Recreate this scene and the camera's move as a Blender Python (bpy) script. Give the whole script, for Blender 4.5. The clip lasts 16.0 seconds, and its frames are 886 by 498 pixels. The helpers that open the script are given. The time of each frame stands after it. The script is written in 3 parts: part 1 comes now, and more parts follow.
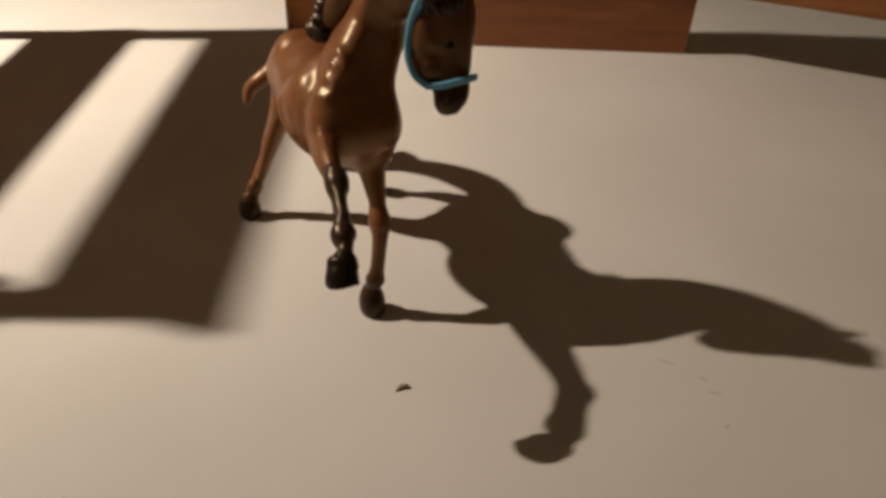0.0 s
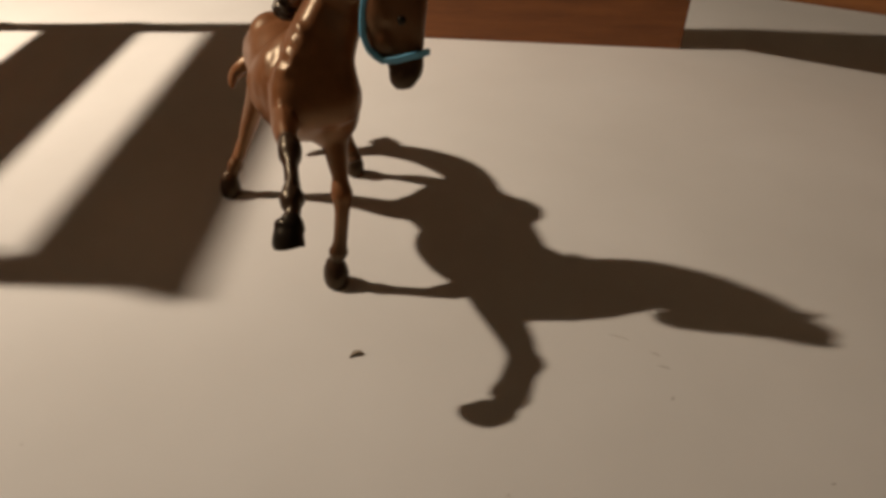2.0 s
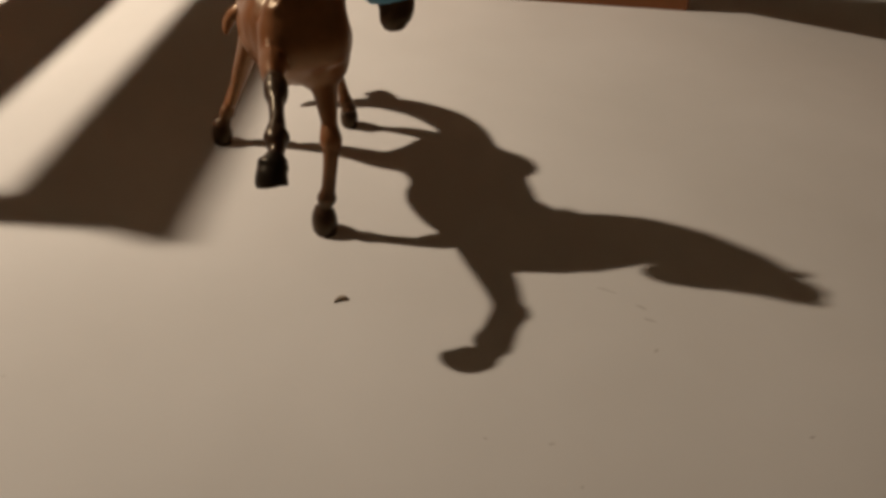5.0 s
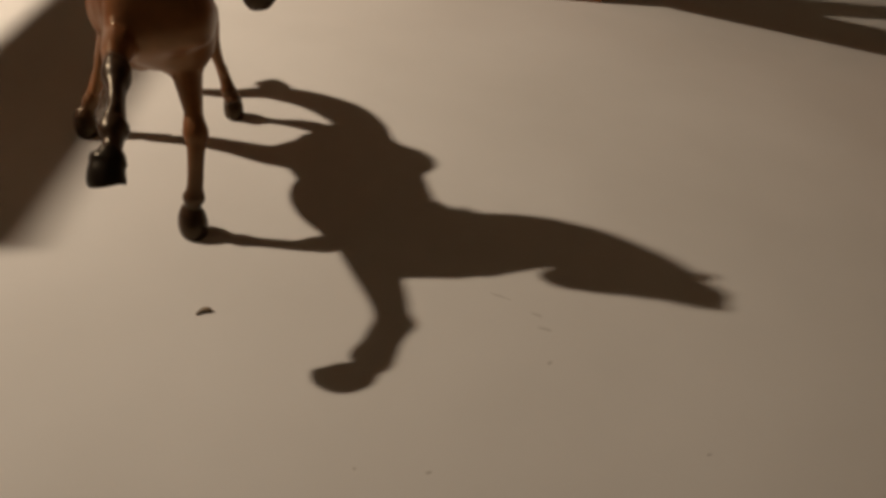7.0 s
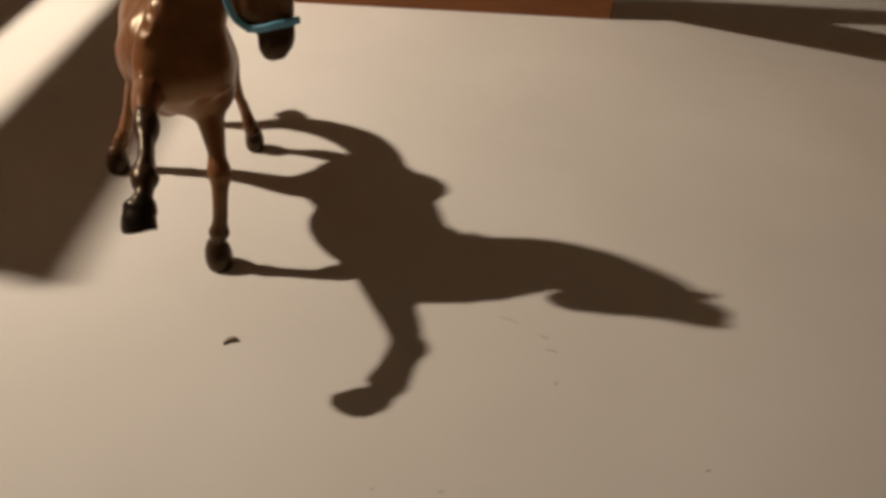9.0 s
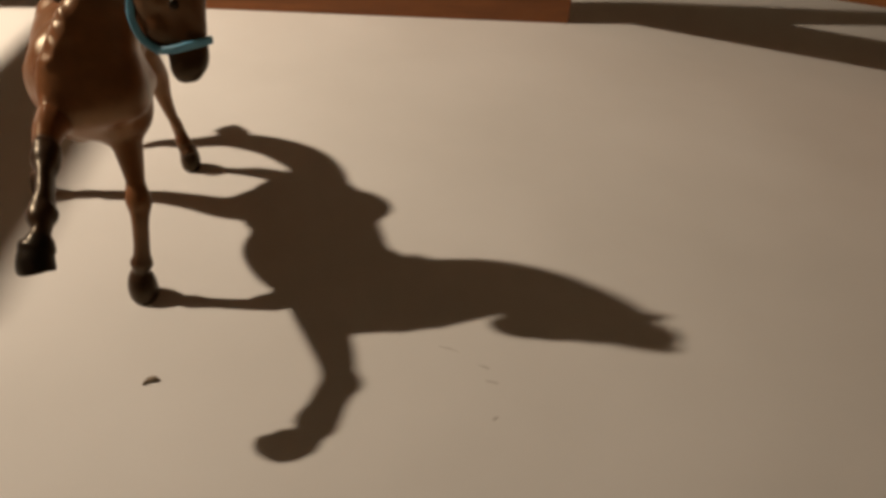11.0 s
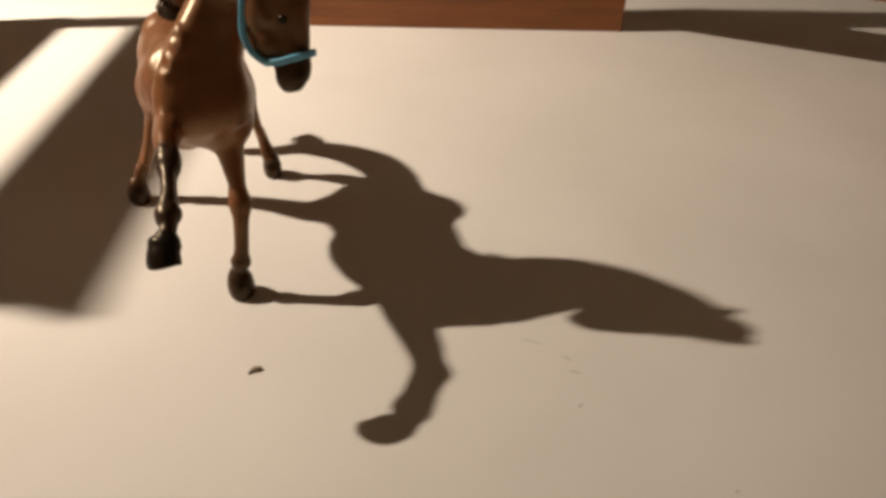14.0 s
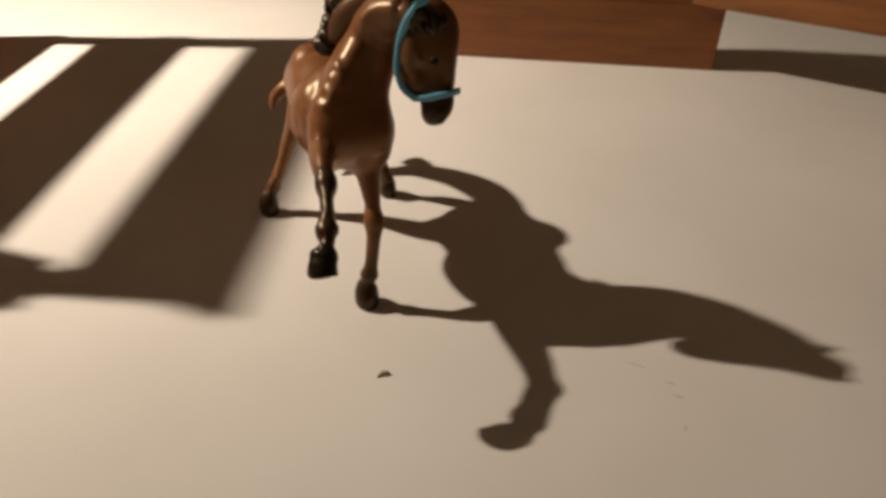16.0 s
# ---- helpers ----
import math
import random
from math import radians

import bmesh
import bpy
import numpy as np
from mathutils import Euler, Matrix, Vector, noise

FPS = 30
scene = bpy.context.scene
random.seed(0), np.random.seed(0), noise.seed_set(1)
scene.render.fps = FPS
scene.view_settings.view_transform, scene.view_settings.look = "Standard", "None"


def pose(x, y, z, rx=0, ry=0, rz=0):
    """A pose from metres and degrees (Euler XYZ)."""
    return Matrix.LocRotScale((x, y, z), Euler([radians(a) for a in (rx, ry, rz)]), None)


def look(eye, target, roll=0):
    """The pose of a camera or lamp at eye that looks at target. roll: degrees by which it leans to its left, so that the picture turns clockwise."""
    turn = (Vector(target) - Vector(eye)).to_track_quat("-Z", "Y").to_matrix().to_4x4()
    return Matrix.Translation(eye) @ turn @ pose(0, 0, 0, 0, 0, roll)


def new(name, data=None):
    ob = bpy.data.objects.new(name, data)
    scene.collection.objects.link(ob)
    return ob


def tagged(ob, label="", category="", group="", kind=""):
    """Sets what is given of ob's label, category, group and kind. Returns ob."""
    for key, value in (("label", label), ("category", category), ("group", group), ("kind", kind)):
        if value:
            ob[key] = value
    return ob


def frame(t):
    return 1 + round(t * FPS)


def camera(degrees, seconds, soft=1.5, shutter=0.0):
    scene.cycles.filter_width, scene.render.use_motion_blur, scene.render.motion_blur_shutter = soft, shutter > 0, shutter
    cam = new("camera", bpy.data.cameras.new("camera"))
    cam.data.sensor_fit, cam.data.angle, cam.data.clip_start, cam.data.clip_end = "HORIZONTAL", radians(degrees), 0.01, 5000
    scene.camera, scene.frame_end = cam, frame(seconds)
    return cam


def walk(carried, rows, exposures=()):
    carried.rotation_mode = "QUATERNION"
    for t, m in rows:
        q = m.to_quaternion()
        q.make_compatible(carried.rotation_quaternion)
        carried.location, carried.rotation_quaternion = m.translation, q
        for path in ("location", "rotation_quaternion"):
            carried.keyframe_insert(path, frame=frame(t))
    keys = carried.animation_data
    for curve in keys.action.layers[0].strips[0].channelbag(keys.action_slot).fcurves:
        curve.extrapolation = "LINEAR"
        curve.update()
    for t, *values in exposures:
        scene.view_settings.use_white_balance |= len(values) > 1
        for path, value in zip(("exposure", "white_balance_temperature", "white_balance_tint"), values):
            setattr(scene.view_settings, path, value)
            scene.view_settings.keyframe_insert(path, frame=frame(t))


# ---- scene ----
cam = camera(63.3, 16.0, soft=3.7)
PATH = [
    (0, (0.008, -0.176, 0.192), (0.043, 1.433, -0.995), 2.7),
    (0.5, (0.017, -0.181, 0.191), (0.023, 1.44, -0.98), 2.5),
    (1, (0.024, -0.184, 0.189), (0.012, 1.435, -0.985), 2.2),
    (1.5, (0.032, -0.187, 0.187), (-0.002, 1.429, -0.99), 2.0),
    (2, (0.036, -0.189, 0.186), (-0.014, 1.432, -0.983), 1.9),
    (2.5, (0.038, -0.194, 0.186), (-0.026, 1.431, -0.979), 1.8),
    (3, (0.038, -0.199, 0.185), (-0.033, 1.416, -0.992), 2.0),
    (5.5, (0.048, -0.186, 0.173), (0.006, 1.384, -1.065), 3.8),
    (6, (0.054, -0.174, 0.167), (0.111, 1.396, -1.07), 5.9),
    (6.5, (0.059, -0.172, 0.164), (0.17, 1.4, -1.068), 7.3),
    (7, (0.063, -0.171, 0.167), (0.172, 1.401, -1.065), 6.5),
    (7.5, (0.066, -0.172, 0.172), (0.142, 1.394, -1.07), 4.9),
    (8, (0.064, -0.178, 0.18), (0.121, 1.394, -1.057), 4.3),
    (10.5, (0.079, -0.166, 0.184), (0.123, 1.411, -1.046), 2.8),
    (11, (0.084, -0.16, 0.184), (0.171, 1.412, -1.05), 3.5),
    (11.5, (0.088, -0.156, 0.183), (0.216, 1.417, -1.045), 3.8),
    (12, (0.089, -0.157, 0.182), (0.247, 1.416, -1.043), 4.5),
    (12.5, (0.087, -0.159, 0.181), (0.244, 1.421, -1.035), 4.4),
    (13, (0.083, -0.163, 0.185), (0.213, 1.419, -1.033), 3.6),
    (13.5, (0.076, -0.168, 0.188), (0.139, 1.418, -1.028), 2.0),
    (14, (0.065, -0.174, 0.188), (0.063, 1.417, -1.024), 1.1),
    (14.5, (0.052, -0.179, 0.189), (0.005, 1.416, -1.016), 1.5),
    (15, (0.042, -0.183, 0.192), (-0.044, 1.415, -1.007), 1.5),
    (15.5, (0.037, -0.19, 0.196), (-0.072, 1.417, -0.99), 2.1),
    (16, (0.038, -0.193, 0.203), (-0.1, 1.419, -0.973), 1.5),
]
# the phone's own exposure drifts, and its white balance warms a little in the middle
EXPOSURE = [(0.0, -0.23, 6500), (0.5, -0.29, 6480), (1.0, -0.28, 6480), (3.0, -0.26, 6550), (5.5, -0.40, 6540), (6.5, -0.42, 6690), (7.0, -0.45, 6720), (7.5, -0.40, 6740), (8.0, -0.16, 6590), (10.5, -0.03, 6590), (11.0, -0.12, 6740),
            (11.5, -0.02, 6740), (12.0, -0.02, 6740), (12.5, 0.07, 6740), (13.0, 0.18, 6640), (13.5, 0.20, 6490), (14.0, 0.36, 6500), (14.5, 0.28, 6450), (15.0, 0.26, 6400), (15.5, 0.09, 6450), (16.0, 0.04, 6500)]
walk(cam, [(t, look(eye, target, roll)) for t, eye, target, roll in PATH], [(t, stops, kelvin, 10) for t, stops, kelvin in EXPOSURE])


# ---- light: one warm shaded lamp high on the left, an added fill, the room's own bounce ----
LAMP = Vector((-0.9, 0.25, 0.8))
lamp_data = bpy.data.lights.new("desk_lamp_tube", "AREA")
lamp_data.shape = "ELLIPSE"
lamp_data.size, lamp_data.size_y = 0.0382, 0.0136
lamp_data.spread = radians(62)
lamp_data.energy = 2.74
lamp_data.color = (1.0, 0.85, 0.70)
lamp = new("desk_lamp_tube", lamp_data)
back = -(Vector((-0.28, 0.25, 0.0)) - LAMP).normalized()
side = Vector((0.692, 0.4708, 0.5473))
side = (side - back * back.dot(side)).normalized()
lamp.matrix_world = Matrix.Translation(LAMP) @ Matrix((side, back.cross(side), back)).transposed().to_4x4()

fill_data = bpy.data.lights.new("ambient_fill", "POINT")    # added fill at the lamp's place, lifts the dark shadows through the room's bounce
fill_data.shadow_soft_size = 0.015
fill_data.energy = 3.2
fill_data.color = lamp_data.color
fill_lamp = new("ambient_fill", fill_data)
fill_lamp.location = LAMP

world = bpy.data.worlds.new("room_air")
scene.world = world
world.use_nodes = True
world.node_tree.nodes["Background"].inputs[0].default_value = (1.0, 0.78, 0.55, 1)
world.node_tree.nodes["Background"].inputs[1].default_value = 0.05


# ---- materials ----
def material(name, colour, rough=0.5):
    m = bpy.data.materials.new(name)
    m.use_nodes = True
    b = m.node_tree.nodes["Principled BSDF"]
    b.inputs["Base Color"].default_value = (*colour, 1)
    b.inputs["Roughness"].default_value = rough
    return m, m.node_tree.nodes, m.node_tree.links, b


def noise_node(n, l, scale, detail=4.0, stretch=None, coords="Object"):
    tc = n.new("ShaderNodeTexCoord")
    mp = n.new("ShaderNodeMapping")
    mp.inputs["Scale"].default_value = stretch or (1, 1, 1)
    t = n.new("ShaderNodeTexNoise")
    t.inputs["Scale"].default_value = scale
    t.inputs["Detail"].default_value = detail
    l.new(tc.outputs[coords], mp.inputs["Vector"])
    l.new(mp.outputs["Vector"], t.inputs["Vector"])
    return t


def ramp_node(n, l, source, stops):
    r = n.new("ShaderNodeValToRGB")
    while len(r.color_ramp.elements) < len(stops):
        r.color_ramp.elements.new(0.5)
    for e, (p, c) in zip(r.color_ramp.elements, stops):
        e.position, e.color = p, (*c, 1)
    l.new(source, r.inputs["Fac"])
    return r


def bump_node(n, l, b, source, strength, distance):
    u = n.new("ShaderNodeBump")
    u.inputs["Strength"].default_value = strength
    u.inputs["Distance"].default_value = distance
    l.new(source, u.inputs["Height"])
    l.new(u.outputs["Normal"], b.inputs["Normal"])


def table_material():
    m, n, l, b = material("white_laminate", (0.7, 0.66, 0.6), 0.75)
    b.inputs["Specular IOR Level"].default_value = 0.25
    t = noise_node(n, l, 9.0, 5.0)
    r = ramp_node(n, l, t.outputs["Fac"], [(0.3, (0.66, 0.62, 0.56)), (0.7, (0.73, 0.69, 0.63))])
    l.new(r.outputs["Color"], b.inputs["Base Color"])
    f = noise_node(n, l, 700.0, 3.0)
    bump_node(n, l, b, f.outputs["Fac"], 0.12, 0.0004)
    return m


def wood_material(name, dark, light, stretch, rough=0.45):
    m, n, l, b = material(name, light, rough)
    t = noise_node(n, l, 14.0, 6.0, stretch)
    r = ramp_node(n, l, t.outputs["Fac"], [(0.25, dark), (0.75, light)])
    g = noise_node(n, l, 90.0, 4.0, stretch)
    mix = n.new("ShaderNodeMixRGB")
    mix.blend_type = "MULTIPLY"
    mix.inputs["Fac"].default_value = 0.35
    r2 = ramp_node(n, l, g.outputs["Fac"], [(0.3, (0.55, 0.5, 0.45)), (0.7, (1, 1, 1))])
    l.new(r.outputs["Color"], mix.inputs[1])
    l.new(r2.outputs["Color"], mix.inputs[2])
    l.new(mix.outputs["Color"], b.inputs["Base Color"])
    bump_node(n, l, b, g.outputs["Fac"], 0.15, 0.0006)
    return m


def plaster_material(name, colour):
    m, n, l, b = material(name, colour, 0.9)
    t = noise_node(n, l, 6.0, 5.0)
    r = ramp_node(n, l, t.outputs["Fac"], [(0.3, tuple(c * 0.93 for c in colour)), (0.7, colour)])
    l.new(r.outputs["Color"], b.inputs["Base Color"])
    f = noise_node(n, l, 180.0, 3.0)
    bump_node(n, l, b, f.outputs["Fac"], 0.2, 0.001)
    return m


def horse_material():
    """Bay figurine paint with a warm pearl gloss."""
    m, n, l, b = material("painted_figurine", (0.13, 0.055, 0.022), 0.36)
    a = n.new("ShaderNodeAttribute")
    a.attribute_name = "paint"
    t = noise_node(n, l, 160.0, 4.0)
    r = ramp_node(n, l, t.outputs["Fac"], [(0.3, (0.74, 0.72, 0.7)), (0.7, (1.0, 1.0, 1.0))])
    mix = n.new("ShaderNodeMixRGB")
    mix.blend_type = "MULTIPLY"
    mix.inputs["Fac"].default_value = 1.0
    l.new(a.outputs["Color"], mix.inputs[1])
    l.new(r.outputs["Color"], mix.inputs[2])
    l.new(mix.outputs["Color"], b.inputs["Base Color"])
    b.inputs["Specular Tint"].default_value = (1.0, 0.80, 0.50, 1)
    grey = n.new("ShaderNodeRGBToBW")
    l.new(a.outputs["Color"], grey.inputs[0])
    gloss = n.new("ShaderNodeMapRange")
    gloss.inputs["From Min"].default_value, gloss.inputs["From Max"].default_value = 0.008, 0.075
    gloss.inputs["To Min"].default_value, gloss.inputs["To Max"].default_value = 0.24, 0.30
    l.new(grey.outputs[0], gloss.inputs["Value"])
    shine = n.new("ShaderNodeMapRange")
    shine.inputs["From Min"].default_value, shine.inputs["From Max"].default_value = 0.008, 0.075
    shine.inputs["To Min"].default_value, shine.inputs["To Max"].default_value = 0.34, 0.78
    l.new(grey.outputs[0], shine.inputs["Value"])
    l.new(shine.outputs[0], b.inputs["Specular IOR Level"])
    g = noise_node(n, l, 45.0, 3.0)
    worn = n.new("ShaderNodeMath")
    worn.operation = "MULTIPLY_ADD"
    worn.inputs[1].default_value = 0.14
    l.new(g.outputs["Fac"], worn.inputs[0])
    l.new(gloss.outputs[0], worn.inputs[2])
    l.new(worn.outputs[0], b.inputs["Roughness"])
    f = noise_node(n, l, 260.0, 3.0)
    bump_node(n, l, b, f.outputs["Fac"], 0.16, 0.0005)
    return m


M_TABLE = table_material()
M_RED = wood_material("red_brown_wood", (0.21, 0.070, 0.015), (0.38, 0.130, 0.029), (1.2, 12, 12))
M_ORANGE = wood_material("orange_brown_wood", (0.24, 0.09, 0.025), (0.42, 0.17, 0.05), (1.2, 12, 12))
M_FENCE = wood_material("brown_crate_wood", (0.46, 0.125, 0.03), (0.66, 0.21, 0.05), (12, 1.2, 12))
M_WALL = plaster_material("cream_wall_paint", (0.74, 0.66, 0.55))
M_FLOOR = wood_material("floor_wood", (0.12, 0.07, 0.035), (0.25, 0.15, 0.08), (1, 8, 8), 0.5)
M_HORSE = horse_material()
M_STRAP, *_ = material("blue_rubber", (0.15, 0.42, 0.58), 0.34)


def crumb_material():
    m, n, l, b = material("brown_crumb", (0.25, 0.18, 0.11), 0.6)
    t = noise_node(n, l, 700.0, 3.0)
    r = ramp_node(n, l, t.outputs["Fac"], [(0.35, (0.14, 0.095, 0.055)), (0.65, (0.38, 0.28, 0.17))])
    l.new(r.outputs["Color"], b.inputs["Base Color"])
    return m


M_CRUMB = crumb_material()
M_SCUFF, *_ = material("grey_scuff", (0.545, 0.50, 0.44), 0.7)


# ---- mesh helpers ----
def link(name, bm, mat, parent=None, label=""):
    me = bpy.data.meshes.new(name)
    bm.to_mesh(me)
    bm.free()
    me.materials.append(mat)
    ob = new(name, me)
    if parent:
        ob.parent = parent
    if label:
        ob["label"] = label
    return ob


def part(name, bm, mat, parent, label=""):
    return link(name, bm, mat, parent, label)


def block(size, at=(0, 0, 0), turn=None, bevel=0.002, segments=2):
    bm = bmesh.new()
    bmesh.ops.create_cube(bm, size=1)
    bmesh.ops.scale(bm, vec=size, verts=bm.verts)
    if bevel:
        bmesh.ops.bevel(bm, geom=bm.edges[:], offset=bevel, segments=segments, affect="EDGES", profile=0.6)
    bmesh.ops.transform(bm, matrix=Matrix.Translation(at) @ (turn or Matrix.Identity(4)), verts=bm.verts)
    for f in bm.faces:
        f.smooth = False
    return bm


def tube(bm, rings, up, steps=5, around=20, square=1.0):
    """A closed tapered limb through rings (centre, half width, half depth); depth runs along up."""
    def wave(v):
        return math.copysign(abs(v) ** square, v)

    C = [Vector(r[0]) for r in rings]
    A = [r[1] for r in rings]
    B = [r[2] for r in rings]
    k = len(C)

    def cr(v, i, u):
        p0, p1, p2, p3 = v[max(i - 1, 0)], v[i], v[i + 1], v[min(i + 2, k - 1)]
        return 0.5 * (2 * p1 + (p2 - p0) * u + (2 * p0 - 5 * p1 + 4 * p2 - p3) * u * u + (3 * p1 - p0 - 3 * p2 + p3) * u ** 3)

    pts = []
    for i in range(k - 1):
        for j in range(steps):
            u = j / steps
            pts.append((cr(C, i, u), max(cr(A, i, u), 0.0004), max(cr(B, i, u), 0.0004)))
    pts.append((C[-1], A[-1], B[-1]))
    loops = []
    for i, (c, a, b) in enumerate(pts):
        d = (pts[min(i + 1, len(pts) - 1)][0] - pts[max(i - 1, 0)][0]).normalized()
        side = d.cross(Vector(up)).normalized()
        top = side.cross(d).normalized()
        loops.append([bm.verts.new(c + side * a * wave(math.cos(q)) + top * b * wave(math.sin(q))) for q in (2 * math.pi * m / around for m in range(around))])
    for p, q in zip(loops, loops[1:]):
        for m in range(around):
            bm.faces.new((p[m], p[(m + 1) % around], q[(m + 1) % around], q[m]))
    bm.faces.new(loops[0][::-1])
    bm.faces.new(loops[-1])


# ---- the room and the table ----
def room():
    shell = [("floor", (3.6, 3.4, 0.1), (0, 0.4, -0.79), M_FLOOR), ("ceiling", (3.6, 3.4, 0.1), (0, 0.4, 1.75), M_WALL),
             ("wall_north", (3.6, 0.1, 2.44), (0, 2.05, 0.48), M_WALL), ("wall_south", (3.6, 0.1, 2.44), (0, -1.25, 0.48), M_WALL),
             ("wall_west", (0.1, 3.2, 2.44), (-1.75, 0.4, 0.48), M_WALL), ("wall_east", (0.1, 3.2, 2.44), (1.75, 0.4, 0.48), M_WALL)]
    for name, size, at, mat in shell:
        tagged(link(name, block(size, at, bevel=0), mat), "plain painted room surface, dim in the evening", "room", kind="structure")


room()
table = tagged(new("table"), "white laminate table top, lightly scuffed", "table")
part("tabletop", block((2.2, 1.9, 0.03), (-0.15, 0.25, -0.015), bevel=0.004), M_TABLE, table)
for sx in (-1.15, 0.85):
    for sy in (-0.6, 1.1):
        part("leg", block((0.06, 0.06, 0.71), (sx, sy, -0.385), bevel=0.004), M_TABLE, table)


# ---- slatted crate side standing between lamp and horse ----
def crate_side():
    ob = tagged(new("crate_side"), "brown wooden crate side with wide slats, throwing a striped shadow", "crate")
    x = -0.364
    for z, h, near, turn in ((0.040, 0.080, 0.030, 3.2), (0.1525, 0.063, 0.048, 3.2), (0.2525, 0.052, 0.102, 2.2)):
        tilt = Matrix.Rotation(radians(-turn), 4, "X")
        part("slat", block((0.008, 0.3215 - near, h), (x, (0.3215 + near) / 2, z), tilt, 0.0015), M_FENCE, ob)
    part("post", block((0.014, 0.014, 0.262), (x - 0.0112, 0.312, 0.131), bevel=0.0015), M_FENCE, ob)
    part("post", block((0.014, 0.026, 0.226), (x - 0.0112, 0.0878, 0.1132), Matrix.Rotation(radians(-4), 4, "X"), 0.0015), M_FENCE, ob)
    part("strip", block((0.014, 0.013, 0.060), (x - 0.0112, 0.1060, 0.2545), Matrix.Rotation(radians(-17), 4, "X"), 0.001), M_FENCE, ob)


crate_side()


# ---- planks stacked behind the horse ----
def planks():
    a = tagged(link("wooden_plank", block((0.291, 0.011, 0.047), bevel=0.001), M_RED), "red-brown wooden plank lying on the table", "plank")
    a.location = (0.0445, 0.3415, 0.0235)
    b = tagged(link("wooden_board", block((0.270, 0.010, 0.2), bevel=0.001), M_RED), "red-brown wooden board standing on the plank", "board")
    b.location = (0.034, 0.3417, 0.1471)
    d = Vector((0.92, -0.39, 0)).normalized()
    start, length = Vector((0.169, 0.345, 0)), 0.34
    c = tagged(link("wooden_beam", block((length, 0.02, 0.05), bevel=0.0015), M_ORANGE), "orange-brown wooden beam resting across two plank ends", "beam")
    c.matrix_world = Matrix.Translation(start + d * length / 2 + Vector((0, 0, 0.0721))) @ Matrix.Rotation(math.atan2(d.y, d.x), 4, "Z")
    e = tagged(link("wooden_block", block((0.05, 0.03, 0.047), bevel=0.0015), M_ORANGE), "orange-brown wooden block under the beam's end", "block")
    e.matrix_world = Matrix.Translation(start + d * 0.315 + Vector((0, 0, 0.0235))) @ Matrix.Rotation(math.atan2(d.y, d.x), 4, "Z")

    # added out of view: its lit face throws an orange bounce on the table
    g = tagged(link("wooden_board", block((0.012, 0.16, 0.2), bevel=0.001), M_ORANGE), "unseen orange-brown board added beside the beam to bounce warm light", "board")
    g.matrix_world = pose(0.412, 0.120, 0.1, 0, 0, -29)


planks()

# ---- the toy horse ----
O2, HD = Vector((-0.052, 0.135, 0)), Vector((0.3162, -0.9487, 0))
LT = Vector((0.9487, 0.3162, 0))


def at(s, l, z):
    """Along the horse's heading, to its left, up."""
    return O2 + HD * s + LT * l + Vector((0, 0, z))


def limb(bm, name, rows, up, **kw):
    tube(bm, [(at(*r[:3]), r[3], r[4] if len(r) > 4 else r[3]) for r in rows], up, **kw)
    return rows


def lump(bm, name, place, size, aim=(0, 0, 0)):
    """A muscle or bone swelling."""
    m = Matrix.Translation(at(*place)) @ Euler([radians(q) for q in aim]).to_matrix().to_4x4() @ Matrix.Diagonal((*size, 1))
    bmesh.ops.create_icosphere(bm, subdivisions=3, radius=1, matrix=m)


YAW = 18.4    # the horse's heading, turned from -y towards +x


